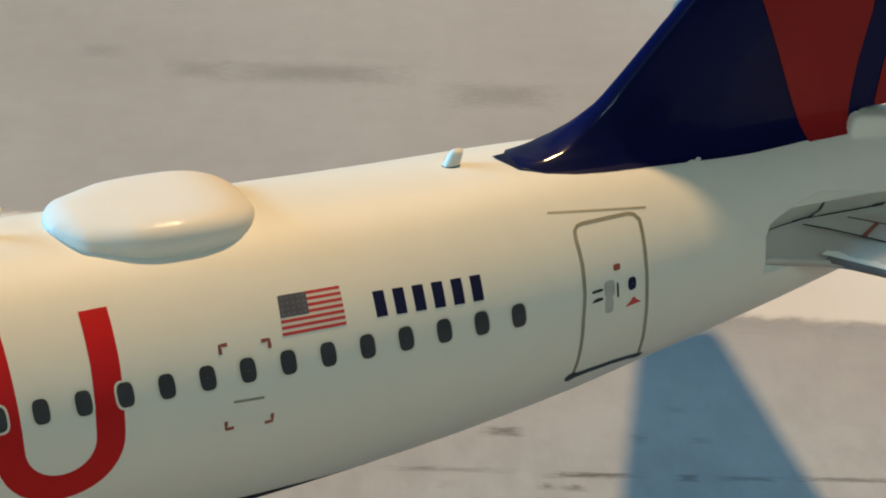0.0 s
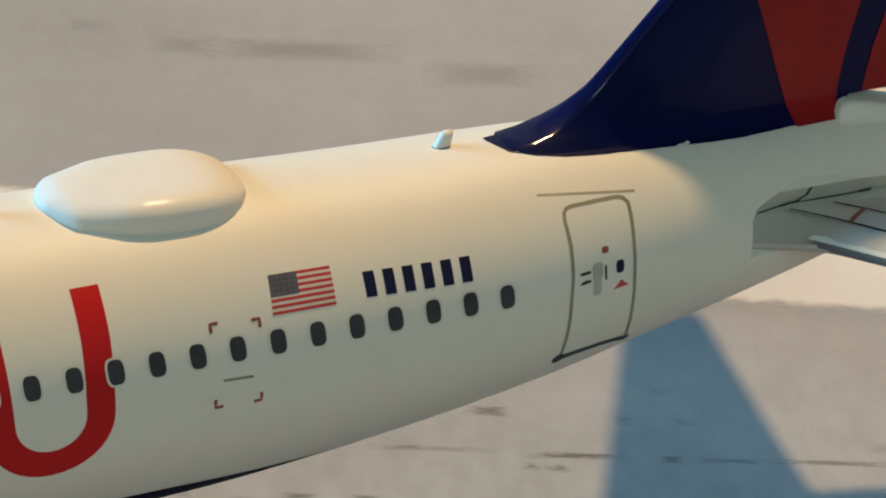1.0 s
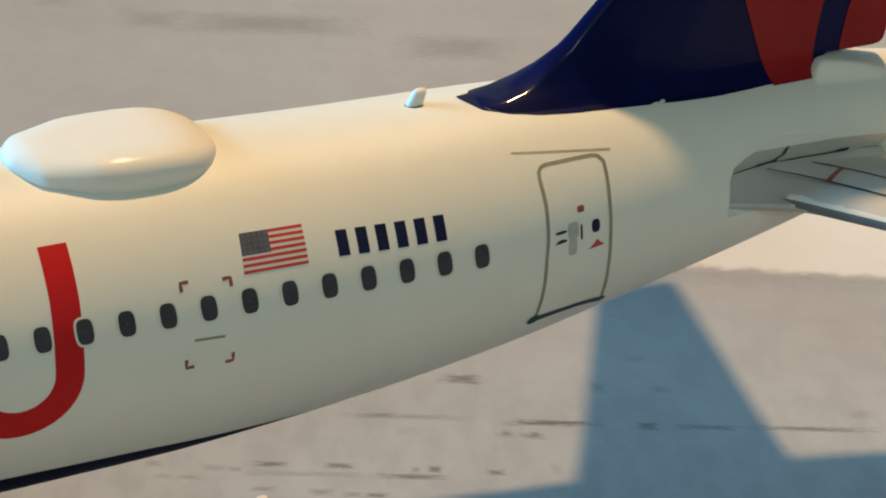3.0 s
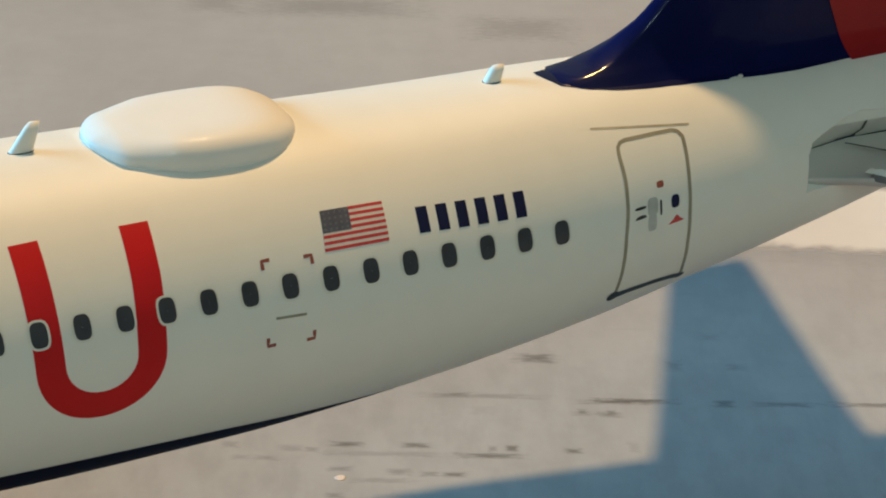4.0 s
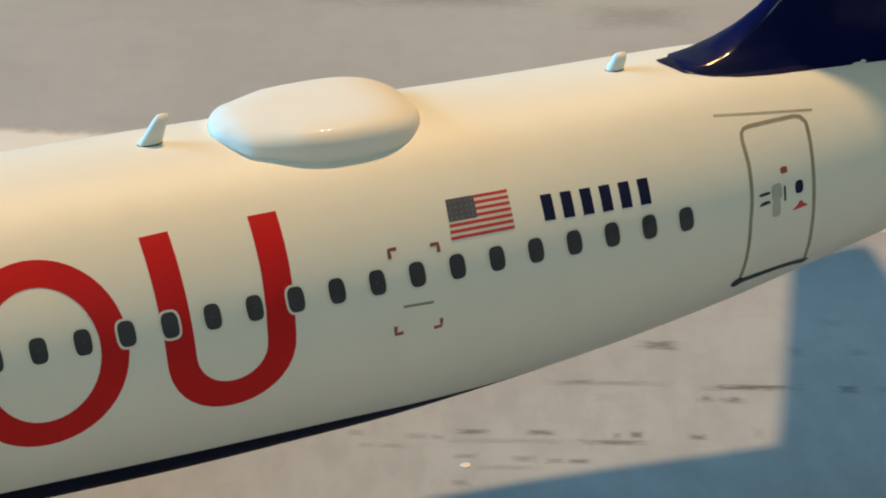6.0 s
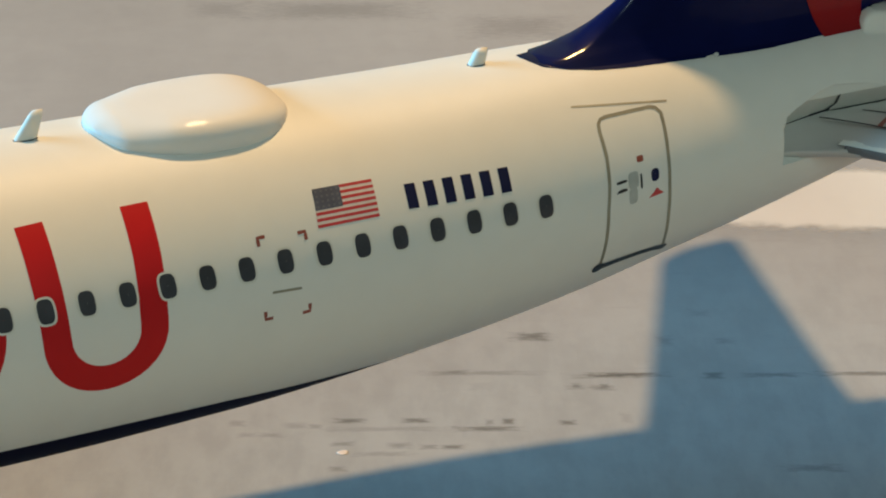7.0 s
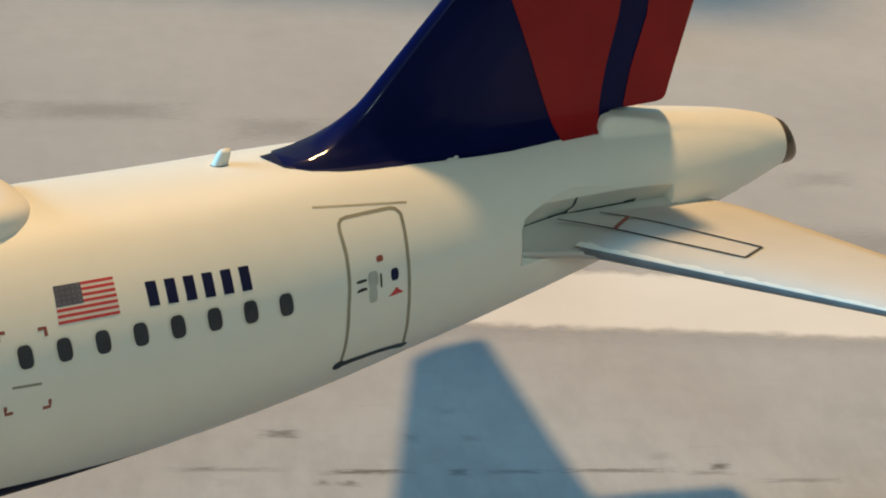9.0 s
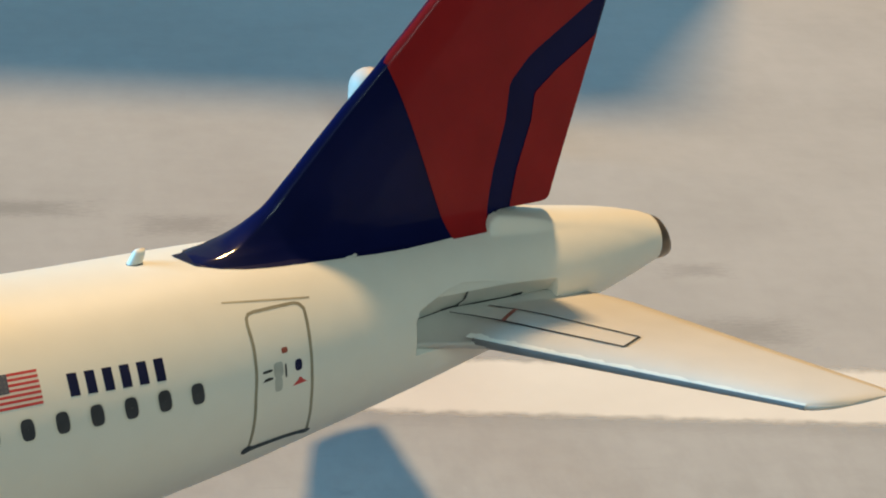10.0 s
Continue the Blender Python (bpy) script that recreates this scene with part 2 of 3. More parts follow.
    apron_tint.inputs[6].default_value, apron_tint.inputs[7].default_value = (0.311, 0.302, 0.304, 1), (0.300, 0.309, 0.325, 1)
    nt.links.new(worn, apron_tint.inputs[0])
    tint = node("ShaderNodeVectorMath", "SCALE", apron_tint.outputs[2])
    nt.links.new(total, tint.inputs["Scale"])
    nt.links.new(tint.outputs[0], b.inputs["Base Color"])
    k = node("ShaderNodeBump")
    k.inputs["Strength"].default_value, k.inputs["Distance"].default_value = 0.12, 0.0001
    nt.links.new(fine, k.inputs["Height"]), nt.links.new(k.outputs[0], b.inputs["Normal"])
    return m


APRON = apron()


# ---- mesh helpers ----
def at(p):
    return (p[0] * U, p[1] * U, (p[2] - GROUND) * U)


def part(name, verts, faces, mat, parent=None, label="", smooth=True, recalc=True):
    """One mesh object from model-metre points, under a thing or a part."""
    me = bpy.data.meshes.new(name)
    me.from_pydata([at(v) for v in verts], [], faces)
    if recalc:
        bm = bmesh.new()
        bm.from_mesh(me)
        bmesh.ops.remove_doubles(bm, verts=bm.verts, dist=1e-7)
        bmesh.ops.recalc_face_normals(bm, faces=bm.faces)
        bm.to_mesh(me)
        bm.free()
    me.materials.append(mat)
    if smooth:
        me.polygons.foreach_set("use_smooth", [True] * len(me.polygons))
    ob = new(name, me)
    ob.parent = parent
    if label:
        ob["label"] = label
    return ob


def thing(name, label, category, **tags):
    ob = new(name)
    ob.empty_display_size = 0.004
    return tagged(ob, label, category, **tags)


def grid(rows, close=False, caps=False):
    """Faces of a lattice of points: rows of equal length; close joins each row's ends, caps close the first and last row."""
    n, faces = len(rows[0]), []
    for i in range(len(rows) - 1):
        for j in range(n if close else n - 1):
            a, b = i * n + j, i * n + (j + 1) % n
            faces.append((a, b, b + n, a + n))
    if caps:
        faces += [tuple(range(n - 1, -1, -1)), tuple(range((len(rows) - 1) * n, len(rows) * n))]
    return [p for r in rows for p in r], faces


def box(name, lo, hi, mat, parent=None, label="", bevel=0.0, metres=False):
    bm = bmesh.new()
    bmesh.ops.create_cube(bm, size=1)
    for v in bm.verts:
        v.co = [lo[i] + (v.co[i] + 0.5) * (hi[i] - lo[i]) for i in range(3)]
    if bevel:
        bmesh.ops.bevel(bm, geom=list(bm.edges), offset=bevel, segments=3, affect="EDGES")
    if not metres:
        for v in bm.verts:
            v.co = at(v.co)
    me = bpy.data.meshes.new(name)
    bm.to_mesh(me)
    bm.free()
    me.materials.append(mat)
    ob = new(name, me)
    ob.parent = parent
    if label:
        ob["label"] = label
    return ob


# ---- the fuselage's form ----
AXIS = np.arange(-29.0, 16.51, 0.05)


def eased(xs, vs, width):
    v = np.interp(AXIS, xs, vs)
    k = np.exp(-0.5 * (np.arange(-60, 61) * 0.05 / width) ** 2)
    return np.convolve(np.pad(v, 60, mode="edge"), k / k.sum(), "valid")


STATION = (-29, 0, 1, 2, 3, 4, 5, 6, 7, 8, 9, 10, 11, 12, 13, 14, 15, 15.9, 17)
RADIUS = eased(STATION, (2.06, 2.06, 2.045, 2.02, 2.0, 1.955, 1.895, 1.835, 1.765, 1.68, 1.55, 1.42, 1.285, 1.145, 0.99, 0.85, 0.64, 0.36, 0.05), 0.35)
CENTRE = eased(STATION, (-.70, -.70, -.70, -.69, -.68, -.645, -.61, -.56, -.485, -.405, -.325, -.26, -.18, -.09, 0, .1, .15, .165, .18), 0.35)


def radius(x):
    r = float(np.interp(x, AXIS, RADIUS))
    if x < -23.5:                                    # the rounded nose
        r *= max(1 - ((-23.5 - x) / 5.1) ** 2.2, 0) ** 0.5
    return r


def centre(x):
    return float(np.interp(x, AXIS, CENTRE)) - 0.35 * max((-23.5 - x) / 5.1, 0) ** 2


def skin(x, deg, proud=0.0):
    """The point of the fuselage at station x, deg degrees up from the port side's middle."""
    r, a = radius(x) + proud, radians(deg)
    return (x, -r * math.cos(a), centre(x) + r * math.sin(a))


def skin_up(x, z):
    """The angle at which the port side is z high."""
    return math.degrees(math.asin(max(-1, min(1, (z - centre(x)) / radius(x)))))


def seat_wall(z):
    """Half width between the undercut seats of the tailplanes."""
    return min(max(0.73 + 0.85 * z, 0.44), 1.0)


SEAT_TOP = ((10.67, 10.75, 10.94, 11.32, 11.59, 12.08, 12.48, 12.99, 13.42), (0.10, 0.25, 0.33, 0.445, 0.49, 0.425, 0.36, 0.29, 0.236))


def seat(p):
    """Cuts the seats of the tailplanes into the tail."""
    x, y, z = p
    if 10.67 < x < 13.42 and -0.40 < z < np.interp(x, *SEAT_TOP):
        y = max(-seat_wall(z), min(seat_wall(z), y))
    return (x, y, z)


HUMP = ((12.44, 12.50, 12.56, 12.66, 12.9, 13.2, 13.6, 14.0, 14.4, 14.8, 15.2, 15.6, 15.9), (1.02, 1.10, 1.15, 1.175, 1.135, 1.075, 1.01, 0.955, 0.895, 0.83, 0.745, 0.64, 0.52))


def crown(p):
    """Raises the hump behind the fin."""
    x, y, z = p
    if x > 12.44 and z > centre(x):
        top = float(np.interp(x, *HUMP))
        rise = max(top - centre(x) - radius(x), 0)
        flat = min(max((13.7 - x) / 0.5, 0), 1)          # a flat table in front, rounded further aft
        z += ((1 - flat) * rise + flat * max(top - z, 0)) * math.exp(-(y / 0.45) ** 14)
    return (x, y, z)

# ---- setting ----
APRON_SHEET = box("ground", (-110, -90, GROUND - 0.4), (190, 110, GROUND), APRON, bevel=0.1)
tagged(APRON_SHEET, "matt beige-grey printed airport apron sheet with dark scuffs", "display mat", kind="structure")
d, n = Vector((0.869, -0.495, 0)), Vector((0.495, 0.869, 0))
edge = Vector((14.52, 5.32, 0))
rows = []
for i in range(101):
    s = -60 + i
    rows.append([(*(edge + d * s + n * w)[:2], GROUND + 0.003) for w in (-0.4, 1.4, 3.2)])
tagged(part("painted_line", *grid(rows), STRIPE, smooth=False), "pale worn painted line on the printed apron", "ground marking", kind="structure")

# ---- model aeroplane ----
plane = thing("model_airplane", "white diecast model jet airliner with navy and red fin", "model airplane")

stations = [-28.59, -28.55, -28.4, -28.1, -27.6, -27, -26, -25, -24.2, -23.5] + list(np.arange(-22, -4, 2.0)) + list(np.arange(-4, 10.4, 0.2)) + list(np.arange(10.4, 13.8, 0.02)) + list(np.arange(13.8, 15.8, 0.1)) + [15.8, 15.84]
angles = sorted([-32 + i * 0.5 for i in range(150)] + [137 + i * 0.5 for i in range(150)] + [44 + i * 1.5 for i in range(62)] + [213 + i * 1.5 for i in range(77)])
part("fuselage", *grid([[crown(seat(skin(x, a))) for a in angles] for x in stations], close=True, caps=True), WHITE, plane, "glossy white painted metal fuselage")


def decal(name, rows, mat, parent, proud=0.012, label=""):
    """Ink on the fuselage: rows of (station, degrees)."""
    return part(name, *grid([[skin(x, a, 0.4 * proud) for x, a in r] for r in rows]), mat, parent, label, recalc=False)


def patch(name, tl, tr, br, bl, mat, parent, proud=0.012, nu=6, nv=6, label=""):
    rows = []
    for j in range(nv + 1):
        v = j / nv
        rows.append([tuple((1 - v) * ((1 - i / nu) * tl[k] + i / nu * tr[k]) + v * ((1 - i / nu) * bl[k] + i / nu * br[k]) for k in (0, 1)) for i in range(nu + 1)])
    return decal(name, rows[::-1], mat, parent, proud, label)


def spot(name, x, deg, w, h, mat, parent, power=2.0, proud=0.012, label="", inner=0.0, lean=0.0):
    """A rounded spot of ink, w wide and h high; inner > 0 leaves the middle out."""
    r, rows = radius(x), []
    for s in ((inner, 1.0) if inner else (0.02, 0.5, 1.0)):
        row = []
        for i in range(33):
            a = 2 * math.pi * i / 32
            c, q = math.cos(a), math.sin(a)
            k = (abs(c) ** power + abs(q) ** power) ** (-1 / power) * s
            row.append((x + 0.5 * w * k * c + lean * 0.5 * h * k * q, deg + math.degrees(0.5 * h * k * q / r)))
        rows.append(row)
    return decal(name, rows, mat, parent, proud, label)


def stroke(name, path, width, mat, parent, proud=0.012, closed=False, label="", step=0.05):
    """A line of ink along (station, degrees) points, width metres wide; widths may vary along it."""
    pts = [Vector((x, math.radians(a) * radius(x), 0)) for x, a in path]
    if closed:
        pts.append(pts[0].copy())
    ws = width if isinstance(width, (list, tuple)) else [width] * len(pts)
    fine = []
    for (p, a), (q, b) in zip(zip(pts, ws), list(zip(pts, ws))[1:]):
        n = max(1, int((q - p).length / step))
        fine += [(p.lerp(q, i / n), a + (b - a) * i / n) for i in range(n)]
    fine.append((pts[-1], ws[-1]))
    rows = []
    for i, (p, w) in enumerate(fine):
        a = fine[max(i - 1, 0)][0] if not (closed and i == 0) else fine[-2][0]
        b = fine[min(i + 1, len(fine) - 1)][0] if not (closed and i == len(fine) - 1) else fine[1][0]
        t = (b - a).normalized()
        side = Vector((-t.y, t.x, 0))
        row = []
        for k in (-1, -0.33, 0.33, 1):
            q = p + side * (k * w / 2)
            row.append((q.x, math.degrees(q.y / radius(q.x))))
        rows.append(row)
    return decal(name, rows, mat, parent, proud, label)


# navy belly
rows = []
for x in list(np.arange(-22, 6.6, 0.25)):
    top = skin_up(x, float(np.interp(x, (-22, -1.3, 1.0, 2.5, 4.1, 5.2, 6.2), (-1.83, -1.88, -1.91, -1.96, -2.075, -2.19, -2.30))))
    rows.append([(x, top + (-180 - 2 * top) * i / 40) for i in range(41)])
decal("belly_paint", rows, BELLY, plane, 0.01, "dark navy painted belly")

# cabin windows
PITCH = 0.5155
for i in range(-9, 14):
    x = i * PITCH + 0.01 + 0.0125 * max(i - 6, 0)
    a = skin_up(x, float(np.interp(x, (-4, 3, 7), (0.0, -0.02, -0.085))))
    w = spot("window", x, a, 0.205, 0.30, PANE, plane, 3.2, 0.022, lean=-0.06)
    spot("window_rim", x, a, 0.262, 0.355, RIM, w, 3.2, 0.017, lean=-0.06)

# red letters
def letter_u():
    path = [(0.045, 49.2), (0.07, 31), (0.10, 11)]
    for i in range(0, 19):
        t = math.pi + math.pi * i / 18
        path.append((0.72 + 0.615 * math.cos(t), 7.8 + 16.3 * math.sin(t)))
    return path + [(1.34, 13), (1.37, 31), (1.375, 49.6)]


stroke("letter", letter_u(), 0.355, LETTER, plane, 0.013, label="bold red printed letter U")
stroke("letter", [(-1.5 + 0.84 * math.cos(2 * math.pi * i / 48), 17.4 + 26.4 * math.sin(2 * math.pi * i / 48)) for i in range(48)], 0.33, LETTER, plane, 0.013, closed=True, label="bold red printed letter O")

# flag
FT = ((3.645, 42.0), (4.46, 41.3), (4.452, 27.0), (3.605, 27.8))


def on_flag(u, v):
    return tuple((1 - v) * ((1 - u) * FT[0][k] + u * FT[1][k]) + v * ((1 - u) * FT[3][k] + u * FT[2][k]) for k in (0, 1))


def flag_patch(name, u0, u1, v0, v1, mat, parent, proud):
    return patch(name, on_flag(u0, v0), on_flag(u1, v0), on_flag(u1, v1), on_flag(u0, v1), mat, parent, proud)


flag = flag_patch("flag", 0, 1, 0, 1, FLAG_WHITE, plane, 0.010)
flag["label"] = "small printed flag with red stripes and dark grey canton"
for i in range(0, 13, 2):
    flag_patch("stripe", 0.0 if i > 6 else 0.44, 1, i / 13, (i + 1) / 13, FLAG_RED, flag, 0.014)
flag_patch("canton", 0, 0.45, 0, 0.56, FLAG_GREY, flag, 0.016)
for i in range(5):
    for j in range(4):
        x, a = on_flag(0.05 + 0.0875 * i, 0.08 + 0.135 * j)
        spot("star", x, a, 0.032, 0.032, STAR, flag, 2, 0.020)

# registration, as plain bars
for i in range(6):
    u0, u1 = (i + 0.14) / 6, (i + 0.70) / 6
    f = lambda u, top: (4.83 + 1.59 * u, (36.7 - 3.1 * u) if top else (27.1 - 3.7 * u))
    patch("marking_bar", f(u0, 1), f(u1, 1), f(u1, 0), f(u0, 0), INK, plane, 0.012)

# red-brown corner marks round one window, and a hairline below it
for (x, a), (sx, sy) in (((2.79, 29.2), (1, -1)), ((3.42, 27.9), (-1, -1)), ((2.775, -0.3), (1, 1)), ((3.375, -1.3), (-1, 1))):
    stroke("corner_mark", [(x + 0.10 * sx, a), (x, a), (x, a + 3.0 * sy)], 0.045, RUST, plane)
stroke("hairline", [(2.885, 9.1), (3.28, 8.3)], 0.032, LINE, plane)

# aft door
outline = [(7.745, -29.5), (7.748, -15), (7.745, 3), (7.775, 14), (7.79, 27), (7.775, 38), (7.79, 41.5), (7.84, 43.4), (7.92, 44.0), (8.3, 44.0), (8.62, 43.9), (8.70, 42.9), (8.76, 40), (8.755, 33), (8.735, 20), (8.725, 5), (8.74, -10), (8.79, -27), (8.83, -35.5)]
door = stroke("door_outline", outline, 0.05, LINE, plane, label="grey printed outline of the aft cabin door")
stroke("door_sill", [(7.74, -29.3), (8.0, -29.6), (8.4, -31.2), (8.68, -33.6), (8.85, -36.4)], [0.12, 0.10, 0.095, 0.10, 0.125], BLACK, door, 0.016)
for x, a, s in ((7.73, -29.2, 0.18), (8.845, -36.0, 0.12)):
    spot("hinge_spot", x, a, s, s, BLACK, door, 2, 0.02)
spot("door_vent", 8.285, 21.7, 0.105, 0.085, RUST, door, 4)
spot("door_window", 8.497, 12.3, 0.125, 0.17, INK, door, 3)
decal("warning_triangle", [[(8.385, 2.1), (8.51, 2.1), (8.635, 2.3)], [(8.47, 4.2), (8.51, 4.4), (8.56, 4.2)], [(8.50, 5.6), (8.515, 5.7), (8.53, 5.6)]], FLAG_RED, door)
spot("handle_plate", 8.15, 13.0, 0.16, 0.22, GREY, door, 4)
spot("handle_plate", 8.14, 5.8, 0.13, 0.22, GREY, door, 4)
spot("handle_slot", 8.274, 11.4, 0.032, 0.20, BLACK, door, 4)
spot("handle_arrow", 7.965, 13.7, 0.17, 0.04, BLACK, door, 3)
decal("handle_arrow", [[(7.87, 8.9), (7.96, 8.9), (8.05, 9.1)], [(7.91, 10.2), (7.97, 10.6), (8.04, 10.2)]], BLACK, door)
stroke("hairline", [(7.50, 52.1), (8.91, 44.9)], 0.030, FINE, plane)

# satellite dome on the crown
def dome():
    rows = []
    for i in range(61):
        u = -math.cos(math.pi * i / 60)
        if u < 0:
            v = max((-u - 0.6) / 0.4, 0)               # the nose is bevelled off
            w = 1 - 0.19 * min(-u / 0.6, 1) ** 2 - 0.22 * v
            h = 1 - 0.17 * min(-u / 0.6, 1) ** 2 - 0.32 * v
            e = max((-u - 0.74) / 0.26, 0)             # and rounded at its tip
            w, h = w * max(1 - e ** 2, 0) ** 0.6, h * max(1 - e ** 2, 0) ** 0.65
        else:
            w, h = max(1 - abs(u) ** 3.4, 0) ** 0.5, max(1 - abs(u) ** 3.4, 0) ** 0.5
        x = 2.62 + u * (1.36 if u < 0 else 1.26)
        row = []
        for j in range(48):
            a = 2 * math.pi * j / 48
            c, s = math.cos(a), math.sin(a)
            k = min(max((-u - 0.35) / 0.5, 0), 1)      # the nose is fuller at its shoulders
            y = (0.89 if s > 0 else 0.885) * w * math.copysign(abs(c) ** ((0.50 + 0.42 * k) if s > 0 else 0.42), c)
            z = 1.22 + 0.15 * max(-u, 0) ** 2 + (0.328 * h * abs(s) ** (0.66 + 0.38 * k) if s > 0 else -0.4 * (0.3 + 0.7 * h) * abs(s))
            row.append((x, y, z))
        rows.append(row)
    return rows


part("satellite_dome", *grid(dome(), close=True, caps=True), DOME, plane, "smooth white teardrop antenna dome")


def blade(name, x0, x1, t0, t1, zb, zt, half, mat):
    """A swept blade aerial: stations at foot and tip, rounded edges."""
    rows = []
    for i in range(9):
        v = i / 8
        a, b = x0 + (t0 - x0) * v, x1 + (t1 - x1) * v
        k = half * (1 - 0.25 * v) * (1 if i < 8 else 0.6)
        z = zb + (zt - zb) * v
        rows.append([((a + b) / 2 + (b - a) / 2 * math.cos(q) * (1 if i < 8 else 0.9), k * math.copysign(abs(math.sin(q)) ** 0.7, math.sin(q)), z) for q in (2 * math.pi * j / 20 for j in range(20))])
    ob = part(name, *grid(rows, close=True, caps=True), mat, plane)
    top = centre(x0) + radius(x0)
    v = (top - zb) / (zt - zb)
    a = (x0 + x1 + v * (t0 - x0 + t1 - x1)) / 2
    # Dark rim round the blade's foot.
    foot = [[(a + ((x1 - x0 + v * (t1 - x1 - t0 + x0)) / 2 + 0.01) * math.cos(q) * k, (half + 0.008) * math.sin(q) * k, top + z) for q in (2 * math.pi * j / 24 for j in range(24))] for k, z in ((1, -0.08), (1, 0.0), (0.9, 0.006))]
    part("aerial_foot", *grid(foot, close=True, caps=True), BLACK, ob, "dark glue line under the aerial")
    return ob


blade("blade_aerial", 0.24, 0.60, 0.59, 0.745, 1.2, 1.70, 0.07, WHITE)
blade("blade_aerial", 6.46, 6.74, 6.65, 6.82, 1.15, 1.48, 0.085, WHITE)

# fin
FIN_LE = ((7.255, 7.27, 7.315, 7.47, 7.64, 7.785, 8.015, 8.30, 8.72, 9.16, 9.59, 10.02, 10.48, 10.94, 11.41, 13.55), (0.7, 1.2, 1.262, 1.288, 1.304, 1.322, 1.372, 1.515, 1.80, 2.265, 2.727, 3.185, 3.644, 4.12, 4.63, 6.98))
FORM = ((0, 0.008, 0.02, 0.028, 0.036, 0.05, 0.08, 0.14, 0.22, 0.325, 0.44, 0.58, 0.69, 0.79, 1.0), (0.0, 0.20, 0.35, 0.42, 0.455, 0.50, 0.58, 0.75, 0.93, 1.0, 0.965, 0.86, 0.72, 0.53, 0.14))


def fin_le(z):
    return float(np.interp(z, FIN_LE[1], FIN_LE[0]))


def fin_te(z):
    return 13.754 + 0.2745 * (z - 1.137)


ROOT = ((7.2, 7.27, 7.32, 7.40, 7.5, 7.65, 7.85, 8.35, 9.2, 10.1, 11.0, 11.75, 12.4, 12.7, 13.8), (0.0, 0.03, 0.12, 0.26, 0.40, 0.55, 0.66, 0.72, 0.70, 0.66, 0.62, 0.55, 0.45, 0.32, 0.1))


def fin_skin(x, z, proud=0.0, side=-1):
    """Half thickness of the fin at a station and a height, flared where it meets the crown; the starboard flare starts further aft."""
    u = min(max((x - fin_le(z)) / (fin_te(z) - fin_le(z)), 0), 1)
    thin = (0.30 - 0.022 * (z - 1.2)) * float(np.interp(u, *FORM))
    thin *= 1 + 0.7 * max(1 - u / 0.25, 0) * math.exp(-max(z - 1.25, 0) / 0.25)
    foot = float(np.interp(x, *ROOT)) * (1 if side < 0 else min(max((x - 7.3) / 1.6, 0.1), 1))
    start = centre(x) + math.sqrt(max(radius(x) ** 2 - foot ** 2, 0)) - 0.03
    flare = max(foot - thin, 0) * math.exp(-max(z - start, 0) / 0.2) * min(u / 0.03, 1) ** 0.5
    return thin + flare + proud


UNDER = ((12.44, 12.60, 13.10, 13.60, 13.70, 13.76, 13.80), (0.70, 1.20, 1.185, 1.165, 1.175, 1.21, 1.27))


def fin_point(x, z, proud=0.0, side=-1, k=1.0):
    """A point of the fin's skin; aft, its lower edge lifts clear of the hump."""
    z = max(z, float(np.interp(x, *UNDER)))
    return (x, side * k * fin_skin(x, z, proud, side), z)


levels = [0.7, 0.85, 0.95, 1.02, 1.08, 1.14, 1.2, 1.26, 1.3, 1.34, 1.38, 1.42, 1.46, 1.5, 1.55, 1.6] + list(np.arange(1.65, 6.9, 0.12)) + [6.93, 6.98]
us = [0, 0.003, 0.008, 0.014, 0.021, 0.028, 0.034, 0.042, 0.055, 0.08, 0.11] + [0.15 + 0.70 * i / 20 for i in range(20)] + [0.85 + 0.15 * i / 12 for i in range(13)]
rows = []
for z in levels:
    a, b = fin_le(z), fin_te(z)
    k = 0.6 if z > 6.95 else 1
    up = [fin_point(a + (b - a) * u, z, 0.0, -1, k) for u in us]
    rows.append(up + [fin_point(a + (b - a) * u, z, 0.0, 1, k) for u in reversed(us[1:])])
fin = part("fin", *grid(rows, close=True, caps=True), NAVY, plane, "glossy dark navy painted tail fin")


def fin_panel(name, left, right, z0, z1, label=""):
    """Red paint on both sides of the fin between two lines given as functions of height."""
    verts, faces = [], []
    for side in (-1, 1):
        rows = []
        for i in range(61):
            z = z0 + (z1 - z0) * i / 60
            a, b = left(z), max(right(z), left(z) + 0.002)
            rows.append([fin_point(x, z, 0.012, side) for x in (a + (b - a) * (j / 30) ** 1.4 for j in range(31))])
        v, f = grid(rows)
        faces += [tuple(k + len(verts) for k in q) for q in f]
        verts += v
    return part(name, verts, faces, RED, fin, label)


FOOT = ((7.265, 7.29, 7.335, 7.44, 7.756, 8.142, 8.56, 9.0, 9.45, 9.9, 10.36, 10.83, 11.33, 11.59, 11.82, 12.45), (88.5, 85.8, 83, 77.1, 72, 68.6, 66.9, 66.3, 65.8, 65.3, 64.7, 64.7, 66.2, 67.2, 68.4, 73.0))


def fin_foot(name, x0, x1, mat):
    """Paint that runs from the fin on to the crown."""
    rows = []
    for i in range(81):
        x = x0 + (x1 - x0) * i / 80
        a = float(np.interp(x, *FOOT)) + 0.25 * noise.noise((x * 6, 1, 0))
        far = 180 - max(a, float(np.interp(x, (7.26, 7.6, 8.2, 9.0), (88.6, 86.0, 80.0, 60.0))))
        rows.append([(x, a + (far - a) * j / 40) for j in range(41)])
    return decal(name, rows, mat, fin, 0.012)


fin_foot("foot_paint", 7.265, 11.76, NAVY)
fin_foot("foot_paint", 11.763, 12.43, RED)
